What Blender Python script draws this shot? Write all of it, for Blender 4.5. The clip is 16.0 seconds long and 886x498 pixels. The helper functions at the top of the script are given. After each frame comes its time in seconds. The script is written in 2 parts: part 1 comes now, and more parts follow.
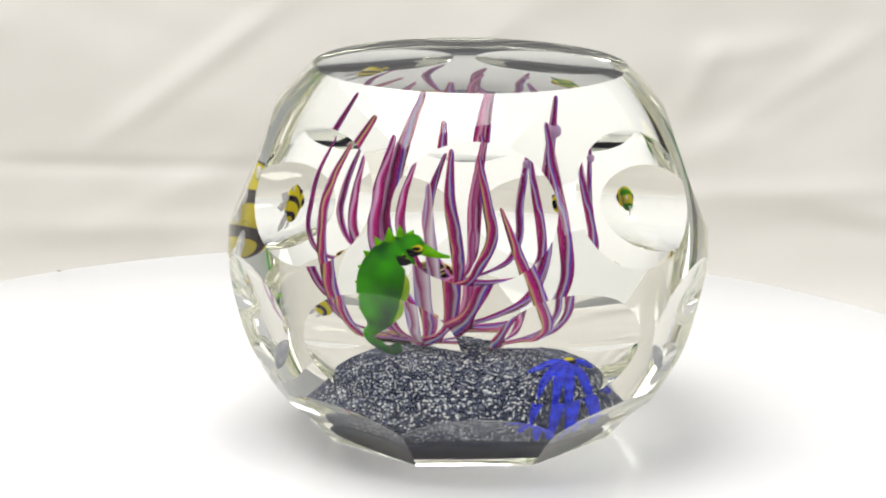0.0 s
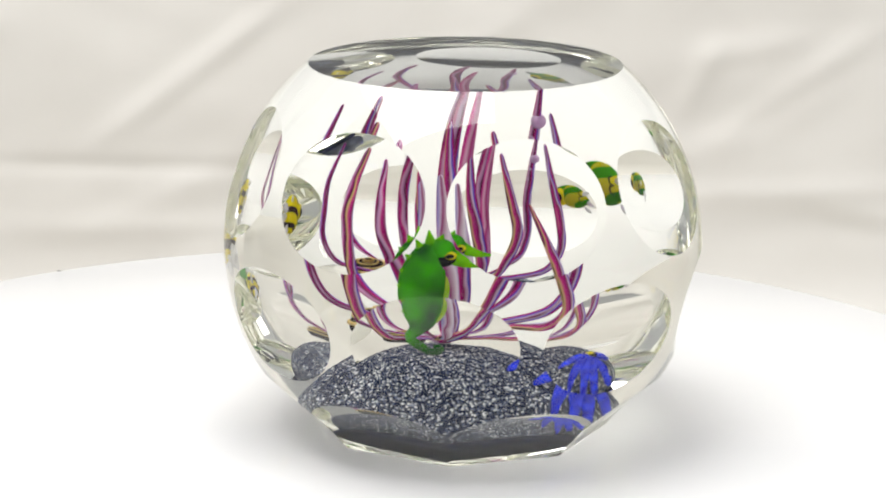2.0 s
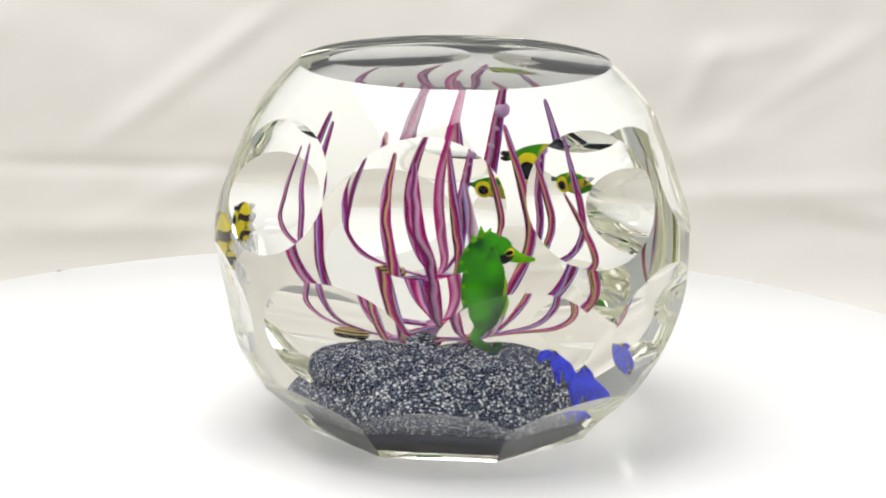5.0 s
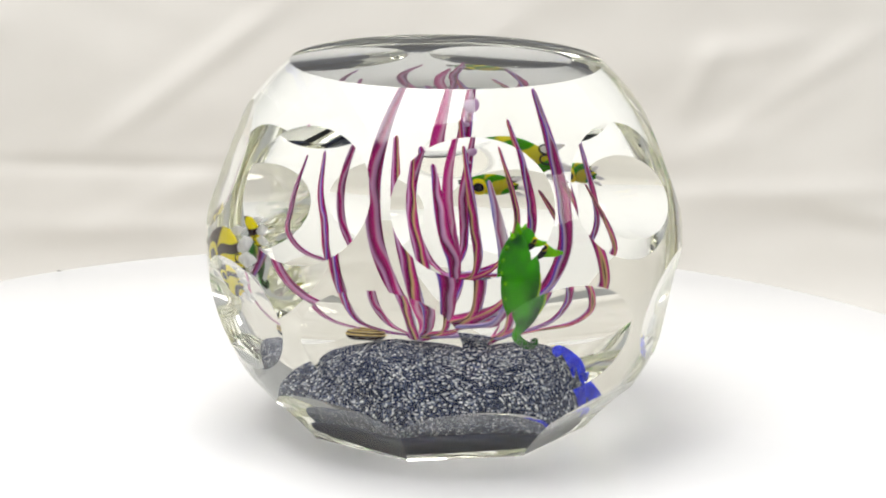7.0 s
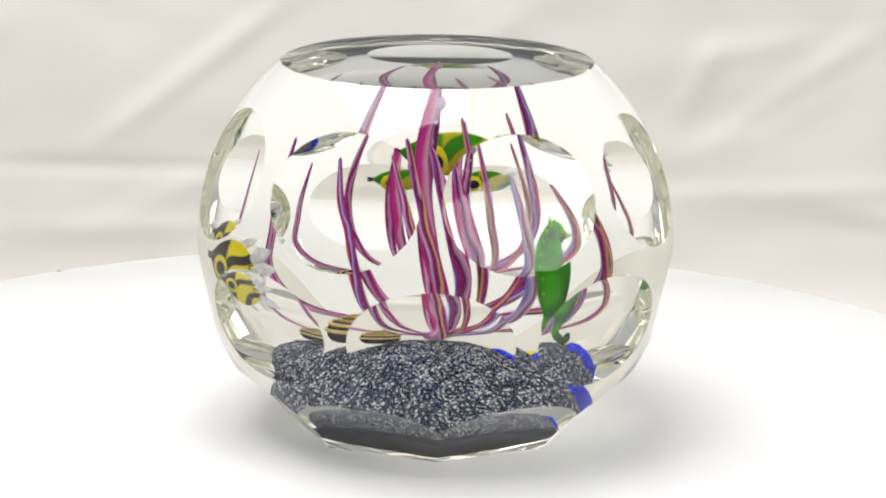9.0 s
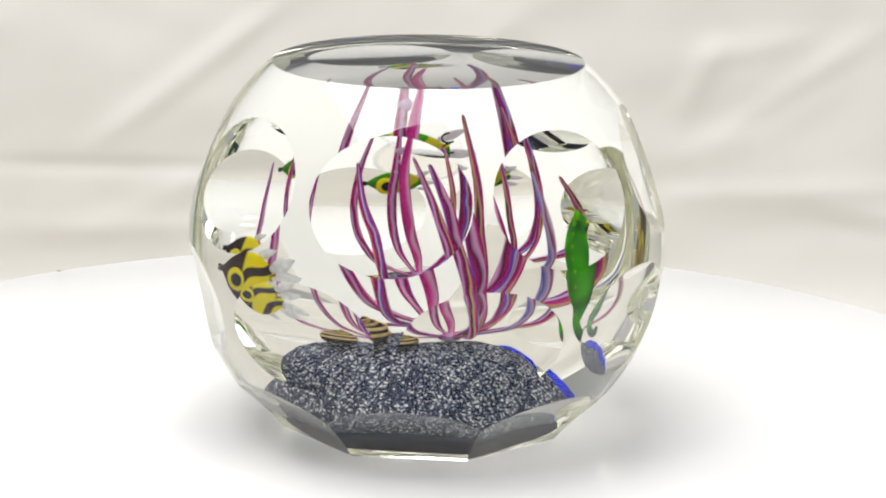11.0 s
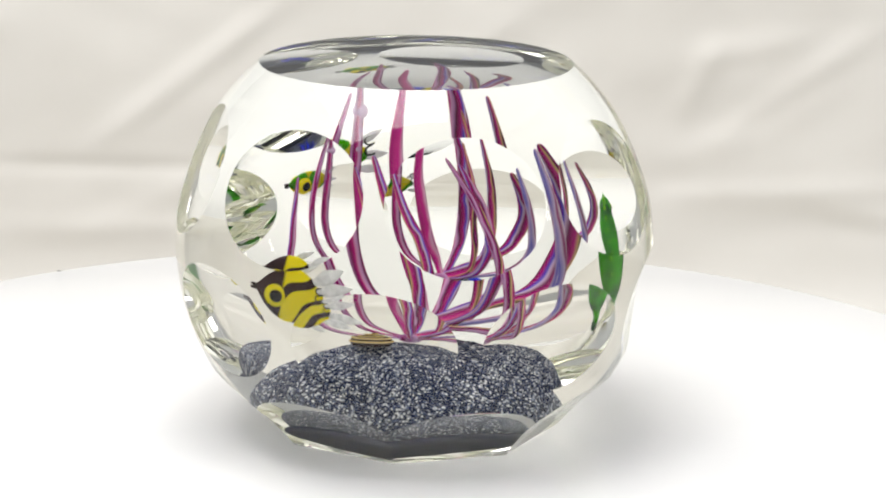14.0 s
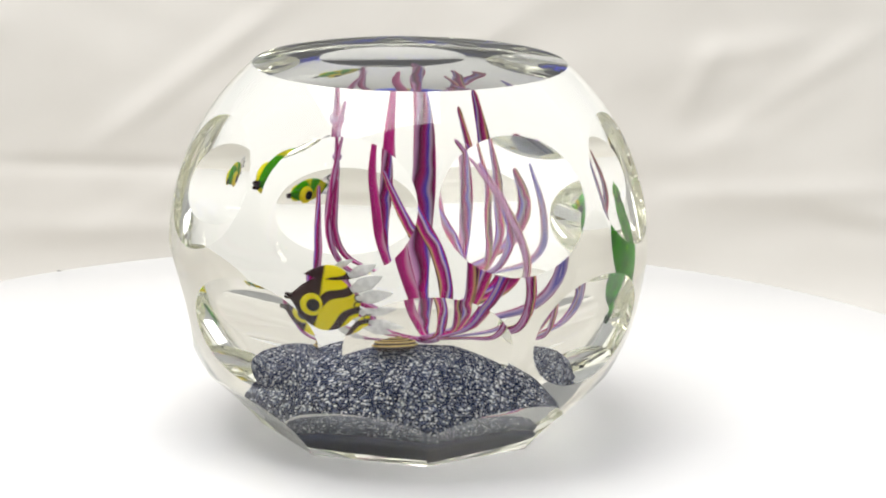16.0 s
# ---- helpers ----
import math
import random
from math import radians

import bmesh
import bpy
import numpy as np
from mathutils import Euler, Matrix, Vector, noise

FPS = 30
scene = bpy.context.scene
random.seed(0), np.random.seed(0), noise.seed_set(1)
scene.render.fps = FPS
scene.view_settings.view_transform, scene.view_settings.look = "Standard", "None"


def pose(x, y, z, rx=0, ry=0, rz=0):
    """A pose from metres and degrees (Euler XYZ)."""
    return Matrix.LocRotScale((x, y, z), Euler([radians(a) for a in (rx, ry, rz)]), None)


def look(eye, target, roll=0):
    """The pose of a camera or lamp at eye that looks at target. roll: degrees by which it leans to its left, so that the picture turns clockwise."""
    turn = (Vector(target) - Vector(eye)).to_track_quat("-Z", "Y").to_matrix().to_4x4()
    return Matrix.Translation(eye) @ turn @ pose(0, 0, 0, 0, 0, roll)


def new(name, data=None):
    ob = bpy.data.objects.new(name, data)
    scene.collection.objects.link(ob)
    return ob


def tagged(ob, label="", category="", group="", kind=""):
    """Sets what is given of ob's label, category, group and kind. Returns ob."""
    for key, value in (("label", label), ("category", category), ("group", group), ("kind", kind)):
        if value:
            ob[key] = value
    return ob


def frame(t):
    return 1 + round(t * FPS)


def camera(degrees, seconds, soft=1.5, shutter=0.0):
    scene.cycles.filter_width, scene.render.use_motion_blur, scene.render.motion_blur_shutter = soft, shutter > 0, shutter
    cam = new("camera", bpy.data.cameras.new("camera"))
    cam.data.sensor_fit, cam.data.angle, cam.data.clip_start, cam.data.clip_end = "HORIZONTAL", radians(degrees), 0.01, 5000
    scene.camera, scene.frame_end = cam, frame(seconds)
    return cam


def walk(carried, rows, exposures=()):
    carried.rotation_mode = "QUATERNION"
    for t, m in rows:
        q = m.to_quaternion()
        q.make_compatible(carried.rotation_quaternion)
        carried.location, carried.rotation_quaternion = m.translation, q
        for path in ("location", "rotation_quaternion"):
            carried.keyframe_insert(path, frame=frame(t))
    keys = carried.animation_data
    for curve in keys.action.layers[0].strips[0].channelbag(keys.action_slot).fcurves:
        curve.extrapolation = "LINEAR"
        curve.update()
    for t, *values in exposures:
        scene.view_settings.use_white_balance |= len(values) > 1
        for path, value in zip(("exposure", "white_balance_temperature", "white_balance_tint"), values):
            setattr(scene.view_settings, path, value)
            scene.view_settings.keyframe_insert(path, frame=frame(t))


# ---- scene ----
# ---- camera ----
cam = camera(20.16, 16.0, soft=2.0)
EYE, AIM, ROLL = (0.00126, -0.4521, 0.1505), (0.00126, 0.0, 0.03487), 0.7
walk(cam, [(0.0, look(EYE, AIM, ROLL)), (16.0, look(EYE, AIM, ROLL))])

# ---- light ----
world = bpy.data.worlds.new("world")
scene.world = world
world.use_nodes = True
world.node_tree.nodes["Background"].inputs[0].default_value = (0.95, 0.97, 1.0, 1)
world.node_tree.nodes["Background"].inputs[1].default_value = 0.44
scene.cycles.max_bounces, scene.cycles.transmission_bounces, scene.cycles.glossy_bounces = 32, 32, 32


def softbox(name, eye, target, size, power, colour):
    """A photographer's softbox: an area lamp."""
    data = bpy.data.lights.new(name, "AREA")
    data.shape, data.size, data.size_y, data.energy, data.color = "RECTANGLE", size[0], size[1], power, colour
    lamp = new(name, data)
    lamp.matrix_world = look(eye, target)
    return lamp


softbox("softbox_top", (-0.15, -0.02, 0.75), (-0.02, 0, 0.03), (0.58, 0.58), 8.0, (1.0, 0.98, 0.95))
softbox("softbox_side", (0.50, -0.325, 0.30), (0, 0, 0.04), (0.26, 0.22), 0.75, (1.0, 0.98, 0.95))
scene.view_settings.exposure = -0.1

# ---- sizes (metres) ----
R = 0.045                     # the glass ball
TOP, BASE = 0.03426, -0.03516   # flat cuts above and below its centre
LIFT = -BASE                  # the ball's centre over the turntable
OMEGA = 7.315                 # degrees a second
ORBIT, START = 0.0066, 26.0  # the ball stands a little off the turntable's axis
CUTS = [                      # latitude, first azimuth, half width and half height of the rim, hollow along the width
    (21.0, -89.1, 0.01445, 0.0125, 1.0),
    (-11.9, -66.4, 0.0149, 0.0107, 1.0),
    (-44.1, -86.5, 0.01477, 0.01144, 1.0),
]
# ---- materials ----
def shader(name):
    m = bpy.data.materials.new(name)
    m.use_nodes = True
    nt = m.node_tree
    return m, nt, nt.nodes["Principled BSDF"]


def node(nt, kind, **inputs):
    n = nt.nodes.new(kind)
    for k, v in inputs.items():
        n.inputs[k.replace("_", " ")].default_value = v
    return n


def ramp(nt, src, stops):
    n = nt.nodes.new("ShaderNodeValToRGB")
    while len(n.color_ramp.elements) < len(stops):
        n.color_ramp.elements.new(0.5)
    for e, (p, c) in zip(n.color_ramp.elements, stops):
        e.position, e.color = p, (*c, 1)
    nt.links.new(src, n.inputs[0])
    return n


def bump(nt, src, b, strength, distance):
    n = node(nt, "ShaderNodeBump", Strength=strength, Distance=distance)
    nt.links.new(src, n.inputs["Height"])
    nt.links.new(n.outputs[0], b.inputs["Normal"])


def m_glass():
    m, nt, b = shader("lead_glass")
    nt.nodes.remove(b)
    g = nt.nodes.new("ShaderNodeBsdfGlass")
    g.inputs["IOR"].default_value, g.inputs["Roughness"].default_value = 1.52, 0.0
    g.inputs["Color"].default_value = (0.985, 0.985, 0.957, 1)
    nt.links.new(g.outputs[0], nt.nodes["Material Output"].inputs[0])
    return m


def mottled(name, c0, c1, scale, rough=0.6, relief=0.0, depth=0.0005, detail=6, low=0.35, high=0.65, gloss=0.5):
    m, nt, b = shader(name)
    co = nt.nodes.new("ShaderNodeTexCoord")
    n = node(nt, "ShaderNodeTexNoise", Scale=scale, Detail=detail)
    nt.links.new(co.outputs["Object"], n.inputs["Vector"])
    r = ramp(nt, n.outputs["Fac"], [(low, c0), (high, c1)])
    nt.links.new(r.outputs[0], b.inputs["Base Color"])
    b.inputs["Roughness"].default_value = rough
    b.inputs["Specular IOR Level"].default_value = gloss
    if relief:
        bump(nt, n.outputs["Fac"], b, relief, depth)
    return m


def m_sand():
    m, nt, b = shader("speckled_frit")
    co = nt.nodes.new("ShaderNodeTexCoord")
    v = node(nt, "ShaderNodeTexVoronoi", Scale=3400.0)
    nt.links.new(co.outputs["Object"], v.inputs["Vector"])
    n = node(nt, "ShaderNodeTexNoise", Scale=260.0, Detail=3)
    nt.links.new(co.outputs["Object"], n.inputs["Vector"])
    sep = nt.nodes.new("ShaderNodeSeparateColor")
    nt.links.new(v.outputs["Color"], sep.inputs[0])
    mix = nt.nodes.new("ShaderNodeMath")
    mix.operation = "MULTIPLY_ADD"
    mix.inputs[1].default_value, mix.inputs[2].default_value = 0.35, -0.17
    nt.links.new(n.outputs["Fac"], mix.inputs[0])
    add = nt.nodes.new("ShaderNodeMath")
    nt.links.new(sep.outputs[0], add.inputs[0])
    nt.links.new(mix.outputs[0], add.inputs[1])
    r = ramp(nt, add.outputs[0], [(0.0, (0.006, 0.009, 0.024)), (0.62, (0.014, 0.020, 0.058)), (0.80, (0.11, 0.14, 0.25)), (0.96, (0.80, 0.82, 0.86))])
    nt.links.new(r.outputs[0], b.inputs["Base Color"])
    b.inputs["Roughness"].default_value = 1.0
    b.inputs["Specular IOR Level"].default_value = 0.0
    return m


GLASS, SAND = m_glass(), m_sand()
CLOTH = mottled("cream_muslin", (0.715, 0.692, 0.65), (0.775, 0.755, 0.715), 9.0, 0.9, 0.15, 0.002)
WHITE = mottled("white_laminate", (0.85, 0.855, 0.86), (0.885, 0.885, 0.89), 25.0, 0.16)
DESK = mottled("oiled_wood", (0.16, 0.10, 0.06), (0.26, 0.17, 0.10), 14.0, 0.5)
WALL = mottled("white_wall_paint", (0.72, 0.72, 0.71), (0.78, 0.78, 0.77), 3.0, 0.8)
GREEN = mottled("green_glass", (0.002, 0.055, 0.002), (0.045, 0.42, 0.002), 210.0, 1.0, gloss=0.0)
GREENLIGHT = mottled("light_green_glass", (0.04, 0.28, 0.0), (0.20, 0.62, 0.0), 420.0, 1.0, gloss=0.0)
LIME = mottled("lime_glass", (0.30, 0.55, 0.03), (0.55, 0.65, 0.06), 300.0, 1.0, gloss=0.0)
BLUE = mottled("blue_glass", (0.003, 0.004, 0.45), (0.02, 0.055, 1.0), 700.0, 1.0, gloss=0.0)
YELLOW = mottled("yellow_glass", (0.74, 0.62, 0.005), (0.88, 0.76, 0.01), 300.0, 1.0, gloss=0.0)
BLACK = mottled("black_glass", (0.005, 0.004, 0.005), (0.012, 0.01, 0.01), 300.0, 1.0, gloss=0.0)
BROWN = mottled("brown_glass", (0.008, 0.004, 0.004), (0.025, 0.010, 0.007), 500.0, 1.0, gloss=0.0)
NAVY = mottled("navy_glass", (0.004, 0.006, 0.024), (0.012, 0.017, 0.055), 300.0, 1.0, gloss=0.0)
GOLD = mottled("gold_cane", (0.50, 0.32, 0.08), (0.75, 0.58, 0.24), 500.0, 1.0, gloss=0.0)
LILAC = mottled("lilac_glass", (0.50, 0.28, 0.55), (0.70, 0.50, 0.72), 500.0, 1.0, gloss=0.0)


def m_cane(name, stops):
    """Pink, plum, white and blue canes drawn side by side."""
    m, nt, b = shader(name)
    at = nt.nodes.new("ShaderNodeAttribute")
    at.attribute_name = "stripe"
    info = nt.nodes.new("ShaderNodeObjectInfo")
    co = nt.nodes.new("ShaderNodeTexCoord")
    n = node(nt, "ShaderNodeTexNoise", Scale=90.0, Detail=2)
    nt.links.new(co.outputs["Object"], n.inputs["Vector"])

    def mth(op, a, c, d=None):
        x = nt.nodes.new("ShaderNodeMath")
        x.operation = op
        for k, val in enumerate((a, c, d)):
            if val is None:
                continue
            if isinstance(val, (int, float)):
                x.inputs[k].default_value = val
            else:
                nt.links.new(val, x.inputs[k])
        return x.outputs[0]

    s = mth("MULTIPLY_ADD", at.outputs["Fac"], 0.52, mth("MULTIPLY", n.outputs["Fac"], 0.62))
    s = mth("FRACT", mth("ADD", s, info.outputs["Random"]), 0.0)
    r = ramp(nt, s, stops)
    nt.links.new(r.outputs[0], b.inputs["Base Color"])
    b.inputs["Roughness"].default_value = 1.0
    b.inputs["Specular IOR Level"].default_value = 0.0
    return m


def m_fish(name, pale, dark):
    """Wavy dark bands round a pale body, darker at the nose."""
    m, nt, b = shader(name)
    co = nt.nodes.new("ShaderNodeTexCoord")
    w = node(nt, "ShaderNodeTexWave", Scale=72.0, Distortion=5.5, Detail=1.0)
    w.inputs["Detail Scale"].default_value = 1.3
    mp = nt.nodes.new("ShaderNodeMapping")
    mp.inputs["Rotation"].default_value = (0, 0.9, 0)
    nt.links.new(co.outputs["Object"], mp.inputs["Vector"])
    nt.links.new(mp.outputs[0], w.inputs["Vector"])
    sep = nt.nodes.new("ShaderNodeSeparateXYZ")
    nt.links.new(co.outputs["Object"], sep.inputs[0])
    nose = nt.nodes.new("ShaderNodeMapRange")
    nose.inputs["From Min"].default_value, nose.inputs["From Max"].default_value = 0.0008, 0.0013
    nt.links.new(sep.outputs[0], nose.inputs["Value"])
    r = ramp(nt, w.outputs["Fac"], [(0.26, dark), (0.33, pale)])
    mix = nt.nodes.new("ShaderNodeMix")
    mix.data_type = "RGBA"
    nt.links.new(nose.outputs[0], mix.inputs["Factor"])
    nt.links.new(r.outputs[0], mix.inputs["A"])
    mix.inputs["B"].default_value = (*dark, 1)
    nt.links.new(mix.outputs["Result"], b.inputs["Base Color"])
    b.inputs["Roughness"].default_value = 1.0
    b.inputs["Specular IOR Level"].default_value = 0.0
    return m


def m_milk():
    m, nt, b = shader("milky_glass")
    b.inputs["Base Color"].default_value = (0.94, 0.94, 0.95, 1)
    b.inputs["Roughness"].default_value = 0.3
    co = nt.nodes.new("ShaderNodeTexCoord")
    n = node(nt, "ShaderNodeTexNoise", Scale=500.0, Detail=2)
    nt.links.new(co.outputs["Object"], n.inputs["Vector"])
    r = nt.nodes.new("ShaderNodeMapRange")
    r.inputs["From Min"].default_value, r.inputs["From Max"].default_value = 0.3, 0.7
    r.inputs["To Min"].default_value, r.inputs["To Max"].default_value = 0.55, 0.95
    nt.links.new(n.outputs["Fac"], r.inputs["Value"])
    nt.links.new(r.outputs[0], b.inputs["Alpha"])
    return m


CANE = m_cane("striped_cane", [(0.0, (0.22, 0.004, 0.09)), (0.10, (0.56, 0.012, 0.22)), (0.16, (0.70, 0.40, 0.64)), (0.22, (0.52, 0.22, 0.48)), (0.27, (0.10, 0.003, 0.045)),
                               (0.36, (0.46, 0.010, 0.17)), (0.43, (0.07, 0.06, 0.62)), (0.47, (0.72, 0.52, 0.72)), (0.53, (0.20, 0.005, 0.09)), (0.64, (0.60, 0.020, 0.25)),
                               (0.71, (0.66, 0.46, 0.18)), (0.76, (0.06, 0.004, 0.035)), (0.85, (0.38, 0.012, 0.18)), (0.91, (0.62, 0.38, 0.64)), (0.95, (0.46, 0.16, 0.42)), (1.0, (0.22, 0.004, 0.09))])
CANEPINK = m_cane("pink_striped_cane", [(0.0, (0.42, 0.008, 0.18)), (0.25, (0.68, 0.025, 0.30)), (0.36, (0.80, 0.45, 0.66)), (0.45, (0.45, 0.008, 0.18)), (0.60, (0.62, 0.30, 0.62)),
                                        (0.68, (0.28, 0.004, 0.12)), (0.85, (0.72, 0.02, 0.30)), (1.0, (0.55, 0.010, 0.22))])
CANEPALE = m_cane("pale_striped_cane", [(0.0, (0.74, 0.60, 0.78)), (0.25, (0.46, 0.28, 0.56)), (0.35, (0.82, 0.72, 0.84)), (0.55, (0.30, 0.02, 0.16)), (0.62, (0.62, 0.46, 0.68)),
                                        (0.80, (0.14, 0.12, 0.55)), (0.86, (0.78, 0.66, 0.80)), (1.0, (0.74, 0.60, 0.78))])
MILK = m_milk()
STRIPED = m_fish("yellow_brown_bands", (0.85, 0.71, 0.005), (0.03, 0.011, 0.012))
GREENSTRIPED = m_fish("olive_bands", (0.50, 0.46, 0.01), (0.03, 0.24, 0.0))


# ---- building blocks ----
def mesh_of(name, verts, faces, material, smooth=True):
    me = bpy.data.meshes.new(name)
    me.from_pydata([tuple(v) for v in verts], [], [tuple(f) for f in faces])
    me.materials.append(material)
    if smooth:
        me.polygons.foreach_set("use_smooth", [True] * len(me.polygons))
    me.update()
    return me


def part(name, me, parent=None, label=""):
    ob = new(name, me)
    ob.parent = parent
    return tagged(ob, label) if label else ob


def disc_faces(n, m):
    """Faces of n rings of m verts round the first vert."""
    f = [(0, 1 + j, 1 + (j + 1) % m) for j in range(m)]
    for i in range(n - 1):
        a = 1 + i * m
        f += [(a + j, a + m + j, a + m + (j + 1) % m, a + (j + 1) % m) for j in range(m)]
    return f


def tube(path, radii, segs=10, flat=1.0, up=(0, 0, 1), ends=True, twist=0.0):
    """A tapered tube along points; flat squeezes it across."""
    path = [Vector(p) for p in path]
    verts, faces = [], []
    n = len(path)
    side = None
    for i, p in enumerate(path):
        d = (path[min(i + 1, n - 1)] - path[max(i - 1, 0)]).normalized()
        if side is None:
            side = d.cross(Vector(up))
            if side.length < 1e-4:
                side = d.cross(Vector((1, 0, 0)))
        side = (side - d * side.dot(d)).normalized()
        other = d.cross(side)
        c, s = math.cos(twist * i / n), math.sin(twist * i / n)
        wide, thin = side * c + other * s, other * c - side * s
        for j in range(segs):
            a = 2 * math.pi * j / segs
            verts.append(p + wide * math.cos(a) * radii[i] + thin * math.sin(a) * radii[i] * flat)
    for i in range(n - 1):
        a = i * segs
        faces += [(a + j, a + (j + 1) % segs, a + segs + (j + 1) % segs, a + segs + j) for j in range(segs)]
    if ends:
        verts += [path[0], path[-1]]
        k = len(verts)
        faces += [(k - 2, (j + 1) % segs, j) for j in range(segs)]
        a = (n - 1) * segs
        faces += [(k - 1, a + j, a + (j + 1) % segs) for j in range(segs)]
    return verts, faces


def smooth_path(points, n):
    """Catmull-Rom through the points, n steps in all; the points may carry more columns."""
    p = np.array(points, float)
    p = np.vstack([2 * p[0] - p[1], p, 2 * p[-1] - p[-2]])
    out = []
    for s in np.linspace(0, len(points) - 1, n):
        i = min(int(s), len(points) - 2)
        u = s - i
        a, b, c, d = p[i:i + 4]
        out.append(0.5 * (2 * b + (c - a) * u + (2 * a - 5 * b + 4 * c - d) * u * u + (3 * b - a - 3 * c + d) * u ** 3))
    return np.array(out)


# ---- setting ----
def turned(name, prof, parent, label="", n=160):
    verts = [(0, 0, prof[0][1])] + [(q * math.cos(2 * math.pi * j / n), q * math.sin(2 * math.pi * j / n), z) for q, z in prof[1:] for j in range(n)]
    return part(name, mesh_of(name, verts, disc_faces(len(prof) - 1, n), WHITE), parent, label)


def turntable():
    r = 0.139
    table = new("turntable")
    table.location = (-0.009, 0.002, 0)
    turned("platter", [(0.0, 0), (r - 0.004, 0), (r - 0.002, -0.0006), (r - 0.0006, -0.002), (r, -0.004), (r, -0.010), (r - 0.002, -0.012), (0.0005, -0.012)], table, "glossy white round platter")
    turned("drive_base", [(0.0, -0.0125), (0.070, -0.0125), (0.074, -0.016), (0.078, -0.080), (0.076, -0.0845), (0.0005, -0.0845)], table, "white drum under the platter")
    return tagged(table, "round glossy white turntable under the glass ball", "turntable")


def backdrop():
    """Muslin that hangs behind and runs forward under the turntable, with soft creases."""
    rng = random.Random(3)
    # across, up, slant, half width, height, half length (metres): a long diagonal ridge, level pressing lines, slanting folds
    creases = [(-0.083, 0.002, 0.65, 0.0042, 0.0016, 0.040), (-0.100, -0.030, 0.0, 0.0030, -0.0010, 0.055), (-0.100, -0.0505, 0.03, 0.0045, 0.0010, 0.050),
               (0.112, -0.004, 0.62, 0.0050, 0.0020, 0.034), (0.104, -0.010, 0.60, 0.0060, -0.0018, 0.030), (0.120, -0.036, 0.04, 0.0040, 0.0009, 0.045),
               (0.088, -0.022, 0.35, 0.0060, 0.0015, 0.016), (0.100, 0.012, 0.20, 0.0050, 0.0011, 0.020), (0.085, 0.002, 1.10, 0.0050, 0.0013, 0.014), (0.135, -0.047, -0.25, 0.0050, -0.0011, 0.020)]
    creases += [(rng.uniform(-0.17, 0.17), rng.uniform(-0.05, 0.03), rng.uniform(-0.3, 1.1), rng.uniform(0.004, 0.010), rng.uniform(-0.0008, 0.0010), rng.uniform(0.01, 0.04)) for _ in range(30)]
    creases += [(rng.uniform(-0.8, 0.8), rng.uniform(0.05, 0.11), rng.uniform(-1.2, 1.2), rng.uniform(0.01, 0.02), rng.uniform(0.002, 0.005), rng.uniform(0.05, 0.2)) for _ in range(24)]
    xs = [*np.linspace(-0.9, -0.2, 36)[:-1], *np.linspace(-0.2, 0.2, 230), *np.linspace(0.2, 0.9, 36)[1:]]
    floor, bend, back = -0.085, 0.025, 0.36
    rows = [(back - bend - d, floor, 0.0) for d in np.linspace(1.2, 0.0, 14)]
    rows += [(back - bend + bend * math.sin(a), floor + bend * (1 - math.cos(a)), 1 - math.cos(a)) for a in np.linspace(0.0, math.pi / 2, 12)[1:]]
    rows += [(back, z, 1.0) for z in (*np.linspace(floor + bend, 0.05, 80)[1:], *np.linspace(0.05, 0.115, 10)[1:])]
    verts = []
    for y, z, wall in rows:
        for x in xs:
            d = 0.0018 * noise.noise((x * 14, z * 20, 1.0)) + 0.0011 * noise.noise((x * 40, z * 50, 4.0))
            for cx, cz, ca, w, h, ln in creases:
                u = (x - cx) * math.cos(ca) + (z - cz) * math.sin(ca)
                v = -(x - cx) * math.sin(ca) + (z - cz) * math.cos(ca)
                if abs(v) < 4 * w and abs(u) < 3 * ln:
                    d += h * math.exp(-(v / w) ** 2 - (u / ln) ** 4)
            verts.append((x, y - d * wall, z))
    nx, ny = len(xs), len(rows)
    faces = [(i * nx + j, i * nx + j + 1, (i + 1) * nx + j + 1, (i + 1) * nx + j) for i in range(ny - 1) for j in range(nx - 1)]
    ob = part("backdrop", mesh_of("backdrop", verts, faces, CLOTH))
    sol = ob.modifiers.new("thick", "SOLIDIFY")
    sol.thickness, sol.offset = 0.001, -1
    return tagged(ob, "creased cream muslin cloth hung behind the turntable", "backdrop", kind="structure")


def slab(name, lo, hi, material, label):
    x0, y0, z0 = lo
    x1, y1, z1 = hi
    v = [(x, y, z) for x in (x0, x1) for y in (y0, y1) for z in (z0, z1)]
    f = [(0, 1, 3, 2), (4, 6, 7, 5), (0, 4, 5, 1), (2, 3, 7, 6), (0, 2, 6, 4), (1, 5, 7, 3)]
    return tagged(part(name, mesh_of(name, v, f, material, False)), label or "plain " + material.name.replace("_", " ") + " closing the room", name.split("_")[0], kind="structure")


turntable()
backdrop()
slab("desk", (-0.95, -1.05, -0.125), (0.95, 0.45, -0.0865), DESK, "")
slab("floor", (-2.2, -2.2, -0.90), (2.2, 1.6, -0.86), DESK, "")
slab("wall_back", (-2.2, 1.5, -0.86), (2.2, 1.6, 1.7), WALL, "")


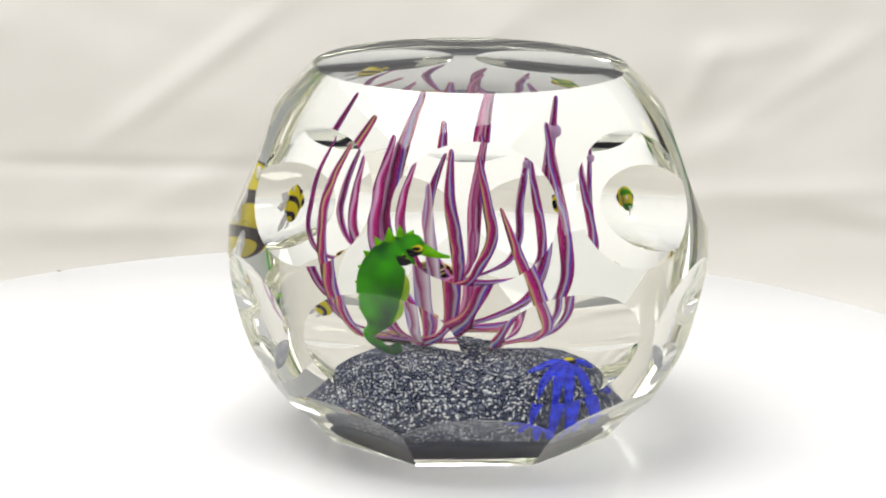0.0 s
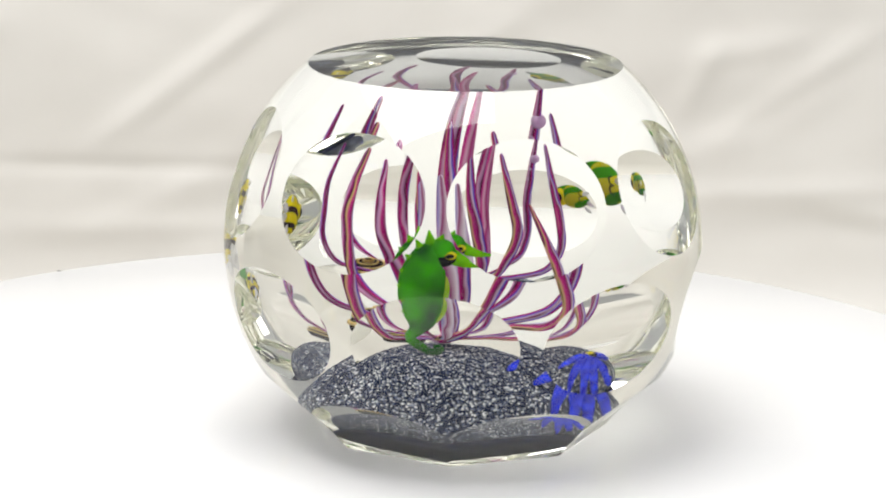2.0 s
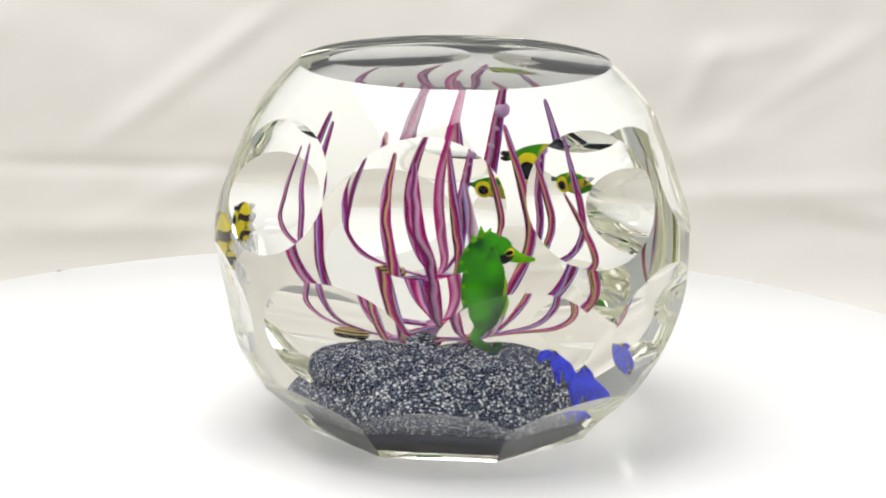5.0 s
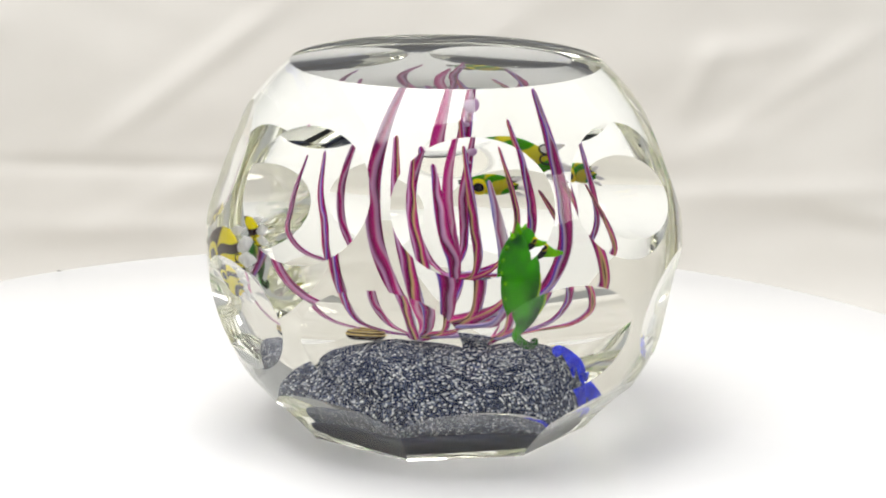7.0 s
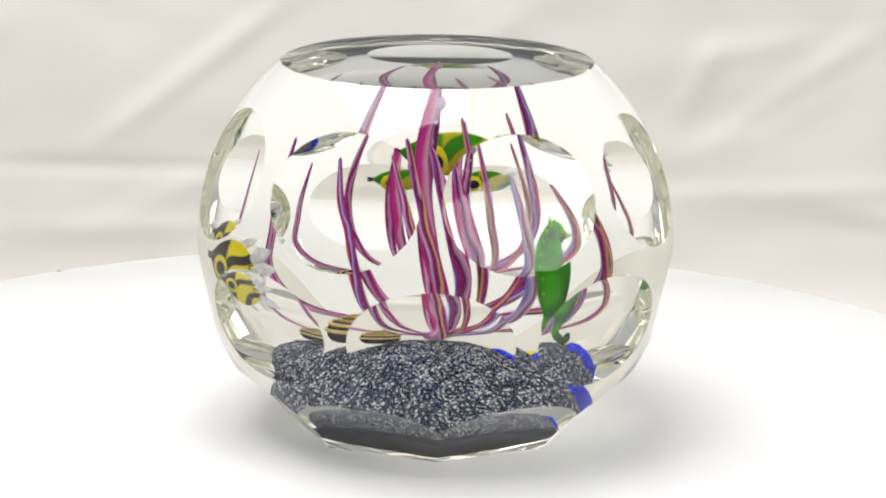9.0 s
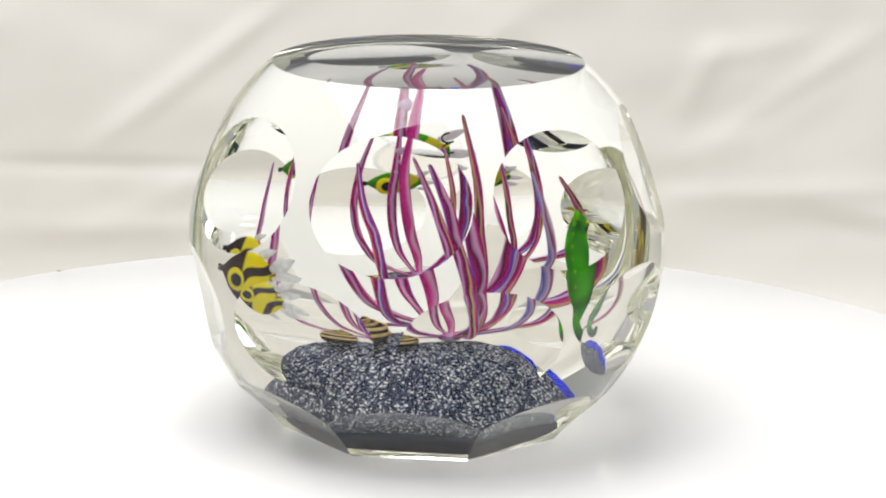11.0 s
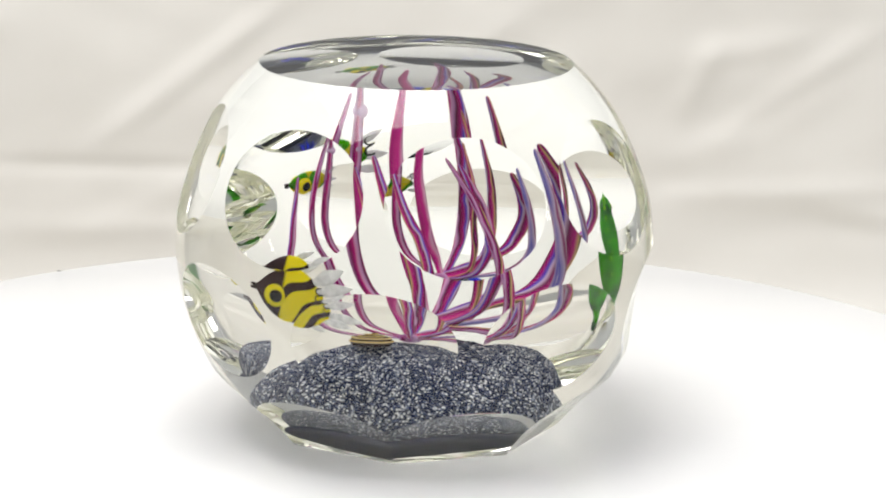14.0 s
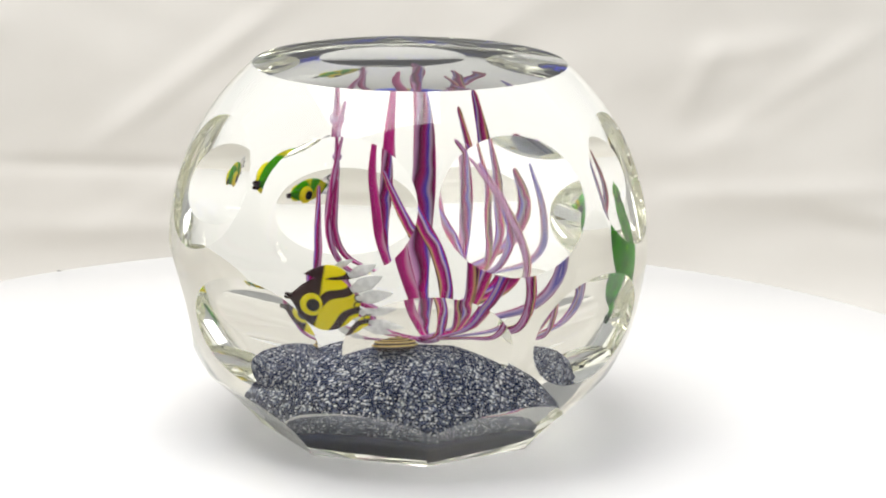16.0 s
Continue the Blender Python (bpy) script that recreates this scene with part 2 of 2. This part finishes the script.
# ---- the paperweight ----
def cut_axes():
    """Each cut: its outward axis and sides, the depth of its bottom and the two radii of its hollow."""
    for lat, az, wide, high, ru in CUTS:
        deep = math.sqrt(R * R - wide * wide) - wide * wide / (2 * ru)
        rv = high * high / 2 / (math.sqrt(R * R - high * high) - deep)
        for k in range(8):
            a, b = radians(az + 45 * k), radians(lat)
            d = Vector((math.cos(b) * math.cos(a), math.cos(b) * math.sin(a), math.sin(b)))
            e = Vector((-math.sin(a), math.cos(a), 0))
            yield d, e, d.cross(e), deep, ru, rv, wide, high


def glass_mesh():
    """A ball ground with flat top and base and three rings of eight hollow cuts."""
    nu, nv = 144, 72
    verts = [(0, 0, R)] + [(R * math.sin(math.pi * i / nv) * math.cos(2 * math.pi * j / nu), R * math.sin(math.pi * i / nv) * math.sin(2 * math.pi * j / nu), R * math.cos(math.pi * i / nv)) for i in range(1, nv) for j in range(nu)] + [(0, 0, -R)]
    faces = disc_faces(nv - 1, nu)
    a = 1 + (nv - 2) * nu
    faces += [(a + (j + 1) % nu, a + j, len(verts) - 1) for j in range(nu)]
    ball = new("ball", mesh_of("ball", verts, faces, GLASS))
    tools = bpy.data.collections.new("tools")
    scene.collection.children.link(tools)

    def add_tool(v, f):
        me = mesh_of("tool", v, f, GLASS)
        b = bmesh.new()
        b.from_mesh(me)
        bmesh.ops.recalc_face_normals(b, faces=b.faces)
        b.to_mesh(me)
        b.free()
        tools.objects.link(bpy.data.objects.new("tool", me))

    for d, e, g, deep, ru, rv, wide, high in cut_axes():
        rings, n = 16, 112
        v, f = [d * deep], disc_faces(rings, n)
        for i in range(1, rings + 1):
            for j in range(n):
                q, t = 1.35 * i / rings, 2 * math.pi * j / n
                x, y = wide * q * math.cos(t), high * q * math.sin(t)
                v.append(e * x + g * y + d * (deep + x * x / (2 * ru) + y * y / (2 * rv)))
        a, k = 1 + (rings - 1) * n, len(v)
        for j in range(n):
            t = 2 * math.pi * j / n
            v.append(e * wide * 1.35 * math.cos(t) + g * high * 1.35 * math.sin(t) + d * R * 1.3)
        f += [(a + j, k + j, k + (j + 1) % n, a + (j + 1) % n) for j in range(n)]
        f.append(tuple(range(k, k + n)))
        add_tool(v, f)
    for z0, z1 in ((TOP, R * 1.2), (-R * 1.2, BASE)):
        q = R * 1.2
        v = [(x, y, z) for x in (-q, q) for y in (-q, q) for z in (z0, z1)]
        add_tool(v, [(0, 1, 3, 2), (4, 6, 7, 5), (0, 4, 5, 1), (2, 3, 7, 6), (0, 2, 6, 4), (1, 5, 7, 3)])
    mod = ball.modifiers.new("cuts", "BOOLEAN")
    mod.operation, mod.operand_type, mod.collection, mod.solver = "DIFFERENCE", "COLLECTION", tools, "EXACT"
    bpy.context.view_layer.update()
    me = bpy.data.meshes.new_from_object(ball.evaluated_get(bpy.context.evaluated_depsgraph_get()))
    for o in list(tools.objects):
        bpy.data.objects.remove(o)
    bpy.data.collections.remove(tools)
    bpy.data.objects.remove(ball)
    b = bmesh.new()
    b.from_mesh(me)
    bmesh.ops.triangulate(b, faces=[f for f in b.faces if len(f.verts) > 4])
    bmesh.ops.dissolve_degenerate(b, dist=1e-7, edges=b.edges)
    b.to_mesh(me)
    b.free()
    me.materials.clear()
    me.materials.append(GLASS)
    # true normals of each ground surface
    axes = list(cut_axes())

    def hollow(p, cut):
        d, e, g, deep, ru, rv, wide, high = cut
        x, y = p.dot(e), p.dot(g)
        return p.dot(d) - deep - x * x / (2 * ru) - y * y / (2 * rv), (d - e * (x / ru) - g * (y / rv)).normalized()

    normals = [None] * len(me.loops)
    for p in me.polygons:
        c = p.center
        best, kind = abs(c.length - R), -1
        for i, cut in enumerate(axes):
            if c.dot(cut[0]) > 0.03:
                miss = abs(hollow(c, cut)[0])
                if miss < best:
                    best, kind = miss, i
        if abs(c.z - TOP) < min(best, 2e-6) or abs(c.z - BASE) < min(best, 2e-6):
            kind = -2
        for li in p.loop_indices:
            v = me.vertices[me.loops[li].vertex_index].co
            if kind == -1:
                n = v.normalized()
            elif kind == -2:
                n = Vector((0, 0, 1 if c.z > 0 else -1))
            else:
                n = hollow(v, axes[kind])[1]
            normals[li] = n
        p.use_smooth = True
    me.normals_split_custom_set(normals)
    return me


weight = new("paperweight")
tagged(weight, "clear faceted glass paperweight holding a sea scene in lampwork", "paperweight")
CORE = Matrix.Translation((0, 0, LIFT))
body = part("glass_body", glass_mesh(), weight, "clear glass ball with round hollow facets")
body.matrix_local = CORE


def inside(name, vf, material, parent=None, label=""):
    ob = part(name, mesh_of(name, *vf, material), parent or weight, label)
    if parent is None:
        ob.matrix_local = CORE
    return ob
def mound_z(x, y):
    """Height of the frit mound's skin in the ball."""
    r, a = math.hypot(x, y), math.atan2(y, x)
    r *= 1 + 0.07 * noise.noise((math.cos(a) * 1.2, math.sin(a) * 1.2, 3.0)) + 0.06 * math.cos(a + 1.5)
    prof = [(0.0, -0.0123), (0.004, -0.0123), (0.008, -0.0130), (0.012, -0.0147), (0.016, -0.0172), (0.019, -0.0203), (0.0205, -0.0240), (0.03, -0.05)]
    for (r0, z0), (r1, z1) in zip(prof, prof[1:]):
        if r <= r1:
            z = z0 + (z1 - z0) * (r - r0) / (r1 - r0)
            break
    else:
        z = -0.05
    return z + 0.0006 * noise.noise((x * 160, y * 160, 7.0))


def mound():
    n, m = 34, 120
    v = [(0, 0, mound_z(0, 0))]
    for i in range(1, n + 1):
        s = i / n
        for j in range(m):
            a = 2 * math.pi * j / m
            ca, sa = math.cos(a), math.sin(a)
            if s < 0.7:
                r = 0.0195 * s / 0.7
                v.append((r * ca, r * sa, mound_z(r * ca, r * sa)))
            elif s < 0.9:
                u = (s - 0.7) / 0.2
                r = 0.0195 + 0.0012 * math.sin(math.pi * u) - 0.0015 * u
                v.append((r * ca, r * sa, mound_z(0.0195 * ca, 0.0195 * sa) * (1 - u) - 0.0268 * u))
            else:
                u = (s - 0.9) / 0.1
                v.append((0.018 * (1 - 0.99 * u) * ca, 0.018 * (1 - 0.99 * u) * sa, -0.0268 - 0.0004 * u))
    inside("sand_mound", (v, disc_faces(n, m)), SAND, None, "dark speckled frit mound")


def ground_layer():
    """The dark glass on which the mound was cast."""
    n, prof = 96, [(0.0, -0.0262), (0.0182, -0.0262), (0.0196, -0.0268), (0.0202, -0.0276), (0.0203, -0.0284), (0.0197, -0.0291), (0.0180, -0.0296), (0.0003, -0.0299)]
    v = [(0, 0, prof[0][1])] + [(r * math.cos(2 * math.pi * j / n), r * math.sin(2 * math.pi * j / n), z) for r, z in prof[1:] for j in range(n)]
    inside("ground_layer", (v, disc_faces(len(prof) - 1, n)), NAVY, None, "dark navy glass under the mound")


def ribbon(name, path, radii, flat, parent, material, label="", segs=12, steps=40, twist=0.0):
    """A drawn rod of cane that keeps its stripes along its length."""
    q = smooth_path([(*p, r) for p, r in zip(path, radii)], steps)
    d = (q[-1, :3] - q[-2, :3]) / np.linalg.norm(q[-1, :3] - q[-2, :3])
    r = q[-1, 3]
    q = np.vstack([q, [[*(q[-1, :3] + d * r * a), r * b] for a, b in ((0.7, 0.85), (1.2, 0.6), (1.5, 0.25))]])
    vf = tube(q[:, :3], np.maximum(q[:, 3], 0.00005), segs, flat, twist=twist)
    ob = inside(name, vf, material, parent, label)
    at = ob.data.attributes.new("stripe", "FLOAT", "POINT")
    n = len(vf[0])
    at.data.foreach_set("value", [abs(2 * (i % segs) / segs - 1) for i in range(n)])
    return ob


def ellipsoid(c, s, rot=None, nu=20, nv=12):
    v, f = [(0, 0, 1)], disc_faces(nv - 1, nu)
    for i in range(1, nv):
        for j in range(nu):
            a, b = math.pi * i / nv, 2 * math.pi * j / nu
            v.append((math.sin(a) * math.cos(b), math.sin(a) * math.sin(b), math.cos(a)))
    v.append((0, 0, -1))
    a = 1 + (nv - 2) * nu
    f += [(a + (j + 1) % nu, a + j, len(v) - 1) for j in range(nu)]
    m = rot or Matrix.Identity(3)
    return [m @ Vector((x * s[0], y * s[1], z * s[2])) + Vector(c) for x, y, z in v], f


def joined(*pieces):
    v, f = [], []
    for pv, pf in pieces:
        k = len(v)
        v += list(pv)
        f += [tuple(i + k for i in face) for face in pf]
    return v, f


# ---- anemone ----
MM = 0.001
FOOT = (-2.5, -1.5, -10.6)


def tentacle(pod, path, wide, flat=0.55, flare=0.45, twist=0.0, material=None, label=""):
    """A drawn blade of striped cane from its tip down to the foot, given by bends in millimetres."""
    pts = [Vector(p) * MM for p in [*path, FOOT]][::-1]
    rad = [flare, flare, 0.80, 0.98, 1.0, 0.84, 0.40]
    return ribbon("tentacle", pts, [r * wide * MM for r in rad], flat, pod, material or CANE, label, segs=16, steps=60, twist=twist)


def anemone():
    pod = new("anemone")
    pod.parent = weight
    pod.matrix_local = CORE
    tagged(pod, "pink and violet striped glass anemone")
    tentacle(pod, [(-13.8, 9, 15.9), (-17.5, 7.4, 9.2), (-19.2, 4.9, 3.5), (-19.6, 3.6, -2), (-16.8, 2.5, -7), (-10.6, 0.9, -9.2)], 1.05)
    tentacle(pod, [(-4.9, 17.7, 11.9), (-6.9, 18.8, 5.4), (-7.9, 19.1, 0.8), (-8.3, 19.1, -4.2), (-7.2, 15.2, -8.4), (-5.1, 7.8, -10.1)], 0.95)
    tentacle(pod, [(-12.9, -1.3, 17.3), (-17.5, -5, 11), (-19.5, -7.7, 4.8), (-19, -9.9, -3.2), (-15.7, -9.1, -9.2), (-9.6, -5.6, -10)], 1.10, 0.7, twist=1.2)
    tentacle(pod, [(-3.6, -5.6, 18), (-3.8, -7.4, 9.2), (-2.8, -7.5, 1.9), (-2.1, -7.8, -4.1), (-2.1, -6.9, -8.4), (-2.3, -4.6, -9.9)], 1.25, 0.5, 1.4)
    tentacle(pod, [(2.4, 1.2, 20.1), (1.2, 2.3, 11.9), (0.3, 1.8, 4.8), (0.3, 0.8, -1.6), (0.1, -0.6, -6.4), (-0.8, -1.1, -8.8)], 1.1, 0.7, 0.6, material=CANEPINK, label="bright pink striped tentacle")
    tentacle(pod, [(10.6, -6, 18.2), (11.7, -7.5, 10.7), (12.9, -8.2, 3.3), (13, -7.8, -2.9), (10.2, -6.4, -7.6), (4.7, -4.2, -9.5)], 1.30, 0.6, 0.60)
    tentacle(pod, [(1.6, -9.8, 17.6), (3, -11.6, 9.4), (4, -12.1, 2.5), (2.1, -11.5, -3.2), (0.2, -9.3, -7.3), (-1.2, -5.8, -9.3)], 1.25, 0.45, 1.8)
    tentacle(pod, [(10.9, 4.5, 17.9), (9.9, 5, 10.5), (9.2, 5.6, 3.9), (9.2, 5.4, -2.6), (7.4, 4, -7.4), (3.2, 1.6, -9.4)], 0.95, 0.7, label="violet tentacle with clear beads")
    tentacle(pod, [(2.9, 8.3, 19), (1.7, 10.7, 11.4), (1.2, 11.8, 4.2), (1, 10.9, -2.5), (0.6, 7.7, -7.8), (-0.7, 3.5, -9.7)], 1.10)
    tentacle(pod, [(5.7, -16.4, 9), (7.9, -18.7, 3.3), (9.7, -19.3, -1.7), (10.6, -17.9, -5.8), (8.3, -14.9, -8.6), (3.7, -9.1, -9.4)], 1.45, 0.5, twist=0.8)
    tentacle(pod, [(-7.6, -15.2, 13.4), (-7.4, -17.2, 6.2), (-6.8, -18, 0.4), (-6.3, -17.5, -4.6), (-5.4, -14.3, -8.2), (-4.1, -8.7, -9.7)], 1.25, 0.6, material=CANEPALE, label="pale lilac striped tentacle")
    tentacle(pod, [(-10.3, -4, 15.3), (-12.4, -7.3, 8.5), (-12.6, -9, 2.6), (-10.4, -9, -2.9), (-8.2, -7.3, -7.3), (-5.6, -4.6, -9.3)], 1.25, 0.6)
    for c, r in (((10.5, 4.6, 13.4), 0.95), ((10.0, 4.9, 11.2), 0.6), ((9.7, 5.2, 9.0), 0.7)):
        inside("bead", ellipsoid(Vector(c) * MM, (r * MM,) * 3), LILAC, pod, "lilac bead")
    inside("foot", ellipsoid(Vector(FOOT) * MM, (2.4 * MM, 2.4 * MM, 1.2 * MM)), CANE, pod)


# ---- seahorse: x along its side, z up, standing in a flat plane ----
def seahorse():
    horse = new("seahorse")
    horse.parent = weight
    horse.matrix_local = CORE
    tagged(horse, "bright green glass seahorse with a curled tail")

    def at(px, pz, dy=0.0):
        return Vector((px, -26.0 + 0.08 * (px + 12) + dy, pz)) * MM

    spine = smooth_path([(-11.0, 5.4, 1.9), (-12.4, 4.2, 3.0), (-13.4, 1.6, 3.8), (-13.8, -1.5, 3.7), (-14.1, -4.4, 2.8), (-14.9, -6.3, 1.5), (-16.0, -7.6, 1.05),
                         (-15.4, -8.9, 0.95), (-13.8, -10.1, 0.9), (-12.0, -11.0, 0.82), (-10.4, -10.9, 0.68), (-10.4, -9.9, 0.52), (-11.6, -9.9, 0.38)], 66)
    vf = tube([at(x, z) for x, z, r in spine], [r * MM for x, z, r in spine], 18, 0.6, up=(0, 1, 0))
    inside("body", vf, GREEN, horse)
    head = ellipsoid(at(-10.6, 5.3), (2.5 * MM, 1.6 * MM, 2.1 * MM))
    inside("head", head, GREEN, horse)
    snout = smooth_path([(-9.6, 5.0, 1.4), (-7.6, 3.9, 1.05), (-5.6, 3.1, 0.62), (-3.5, 2.7, 0.28)], 14)
    inside("snout", tube([at(x, z) for x, z, r in snout], [r * MM for x, z, r in snout], 12, 0.8, up=(0, 1, 0)), GREENLIGHT, horse)
    for x, z, dx, dz, r in ((-12.2, 6.4, -0.3, 2.6, 1.1), (-13.5, 5.6, -1.2, 2.0, 1.0), (-10.9, 6.7, 0.9, 1.4, 0.9), (-14.9, 4.2, -1.6, 1.1, 0.95), (-16.0, 2.4, -1.4, 0.5, 0.9), (-16.6, 0.3, -1.2, 0.1, 0.85), (-16.7, -2.0, -1.0, -0.2, 0.8)):
        pts = [at(x, z), at(x + dx * 0.5, z + dz * 0.45), at(x + dx, z + dz)]
        inside("spine_fin", tube(pts, [r * MM, r * 0.65 * MM, 0.08 * MM], 10, 0.6, up=(0, 1, 0)), GREENLIGHT, horse)
    belly = [(-10.9, 2.4, 0.5), (-10.0, 0.2, 1.0), (-10.4, -2.4, 1.0), (-11.6, -4.6, 0.5)]
    inside("belly", tube([at(x, z) for x, z, r in smooth_path(belly, 16)], [r * MM for x, z, r in smooth_path(belly, 16)], 10, 0.9, up=(0, 1, 0)), LIME, horse, "yellow green belly")
    for side in (-1, 1):
        inside("cheek", ellipsoid(at(-10.3, 4.5, side * 1.05), (2.0 * MM, 0.55 * MM, 1.35 * MM)), BLACK, horse, "black glass cheek")
        eye = inside("eye", ellipsoid(at(-9.5, 4.9, side * 1.25), (1.25 * MM, 0.5 * MM, 0.75 * MM)), YELLOW, horse, "yellow ringed black eye")
        inside("pupil", ellipsoid(at(-9.5, 4.9, side * 1.42), (0.85 * MM, 0.45 * MM, 0.48 * MM)), BLACK, horse)


# ---- fishes ----
def fish(centre, heading, roll, size, back, name_label, dorsal=True, tall=1.0, fin=0.8):
    """A disc-shaped fish; heading in degrees round z, its length along its own x."""
    f = new("fish")
    f.parent = weight
    f.matrix_local = CORE @ Matrix.Translation(Vector(centre) * MM) @ pose(0, 0, 0, 0, roll, heading)
    f.scale = (size, size, size)
    tagged(f, name_label)
    prof = [(6.6, 0.15), (5.6, 1.1), (4.2, 2.7), (2.2, 4.1), (0.0, 4.8), (-2.2, 4.5), (-4.2, 3.3), (-5.4, 1.9), (-6.2, 1.4)]
    q = smooth_path(prof, 36)
    v, faces, m = [], [], 24
    for x, r in q:
        for j in range(m):
            a = 2 * math.pi * j / m
            v.append(Vector((x, 0.35 * r * math.cos(a), tall * r * math.sin(a))) * MM)
    for i in range(len(q) - 1):
        faces += [(i * m + j, i * m + (j + 1) % m, (i + 1) * m + (j + 1) % m, (i + 1) * m + j) for j in range(m)]
    faces += [tuple(range(m)), tuple(reversed(range((len(q) - 1) * m, len(q) * m)))]
    inside("body", (v, faces), back, f)
    for side in (-1, 1):
        ring = inside("eye", ellipsoid(Vector((2.2, side * 1.25, -0.5)) * MM, (2.2 * MM, 0.80 * MM, 2.05 * MM)), YELLOW, f, "yellow ringed black eye")
        inside("pupil", ellipsoid(Vector((2.1, side * 1.76, -0.5)) * MM, (1.3 * MM, 0.5 * MM, 1.2 * MM)), BLACK, f)
    for dz in (0.25, -0.35):
        inside("lip", ellipsoid(Vector((6.7, 0, dz)) * MM, (0.7 * MM, 0.5 * MM, 0.28 * MM)), BROWN, f)
    fins = [((-5.4, 0, -0.2), (-15.5, 0.2, -1.0), 1.5), ((-5.3, 0, -1.7), (-13.0, 0.8, -2.8), 1.3), ((-4.8, 0.4, 1.6), (-13.0, 1.4, 4.6), 1.5),
            ((-3.8, 0.2, 2.8), (-10.5, 1.0, 7.6), 1.7), ((-0.6, -0.3, 4.2), (-5.4, -0.8, 7.0), 1.0), ((-2.8, 0, -3.8), (-7.0, 0.4, -4.8), 0.8)]
    for a, b, r in fins[:6 if dorsal else 3]:
        a, b, r = Vector(a) * MM, Vector(a).lerp(Vector(b), fin) * MM, r * fin
        mid = a.lerp(b, 0.45)
        pts = smooth_path([(*a, 0.3), (*mid, r), (*a.lerp(b, 0.8), r * 0.55), (*b, 0.06)], 18)
        inside("fin", tube(pts[:, :3], pts[:, 3] * MM, 12, 0.3, up=(0, 1, 0)), MILK, f, "white glass fin")
    for x, z in ((-5.9, 2.2), (-6.0, 0.9)):
        pts = [Vector((x + 0.9 * math.cos(t), 1.5, z + 0.6 * math.sin(t))) * MM for t in np.linspace(-2.2, 1.6, 12)]
        inside("curl", tube(pts, [0.12 * MM] * 12, 8), BLACK, f)


# ---- flower, snail ----
def flower():
    fl = new("flower")
    fl.parent = weight
    fl.matrix_local = CORE
    tagged(fl, "bright blue glass flower lying on the mound")
    c = (13.5, -5.6)
    for turn, length in ((-131, 9.5), (-112, 10.5), (-96, 9.5), (-79, 8.5), (-30, 6.5), (45, 5.5)):
        a = radians(turn)
        path, rad = [], []
        for s in np.linspace(0, 1, 18):
            d = 0.9 + length * s
            x, y = c[0] + d * math.cos(a), c[1] + d * math.sin(a)
            r = math.hypot(x, y)
            if r > 20.3:
                over, x, y = r - 20.3, x * 20.3 / r, y * 20.3 / r
                z = mound_z(x * MM * 0.955, y * MM * 0.955) / MM - over
            else:
                z = mound_z(x * MM, y * MM) / MM
            path.append(Vector((x, y, z + 0.45)) * MM)
            rad.append((0.12 + 1.12 * math.sin(math.pi * min(1, s * 0.82 + 0.14)) ** 0.7) * MM)
        rad[-1] = 0.08 * MM
        p = tube(path, rad, 14, 0.6)
        inside("petal", p, BLUE, fl)
    z = mound_z(c[0] * MM, c[1] * MM) + 0.25 * MM
    inside("collar", ellipsoid((c[0] * MM, c[1] * MM, z), (1.9 * MM, 1.9 * MM, 0.9 * MM)), BLACK, fl)
    inside("centre", ellipsoid((c[0] * MM, c[1] * MM, z + 0.5 * MM), (1.25 * MM, 1.25 * MM, 0.75 * MM)), YELLOW, fl, "yellow flower centre")


def snail():
    sn = new("snail")
    sn.parent = weight
    sn.matrix_local = CORE @ Matrix.Translation(Vector((-7.5, 7.1, -11.6)) * MM)
    tagged(sn, "dark brown snail shell with gold bands")
    ts = np.linspace(0, 1, 90)
    path = [Vector((3.1 * (1 - 0.94 * t) * math.cos(19 * t), 3.1 * (1 - 0.94 * t) * math.sin(19 * t), -0.1 + 2.3 * t)) * MM for t in ts]
    inside("shell", tube(path, [(1.45 * (1 - 0.75 * t) + 0.05) * MM for t in ts], 12), BROWN, sn)
    for lift in (8, 48):
        band = []
        for p, t in zip(path, ts):
            r, q = (1.45 * (1 - 0.75 * t) + 0.09) * MM, max(1e-5, math.hypot(p.x, p.y))
            out = r * math.cos(radians(lift)) / q
            band.append(Vector((p.x * (1 + out), p.y * (1 + out), p.z + r * math.sin(radians(lift)))))
        inside("band", tube(band, [(0.25 * (1 - 0.5 * t)) * MM for t in ts], 8), GOLD, sn, "gold band")


mound()
ground_layer()
anemone()
seahorse()
fish((-18.7, 23.6, -3.0), 61, -9, 0.90, STRIPED, "yellow glass fish with brown stripes and white fins")
fish((18.1, 6.4, 4.4), 112, 0, 0.90, GREENSTRIPED, "green backed glass fish with dark yellow stripes", False, 0.55, 0.40)
flower()
snail()


def lint():
    ob = part("lint", mesh_of("lint", *tube([Vector((-0.0889, 0.1107, 0.00012)), Vector((-0.0884, 0.1109, 0.00015)), Vector((-0.0880, 0.1104, 0.00012))], [0.00006, 0.00009, 0.00005], 8), BROWN))
    tagged(ob, "tiny dark speck of lint on the white turntable", "lint")


lint()


def motions():
    rows = []
    for k in range(33):
        t = 0.5 * k
        a = radians(START + OMEGA * t)
        rows.append((t, pose(ORBIT * math.cos(a), ORBIT * math.sin(a), 0.0001, 0, 0, OMEGA * t)))
    walk(weight, rows)


motions()
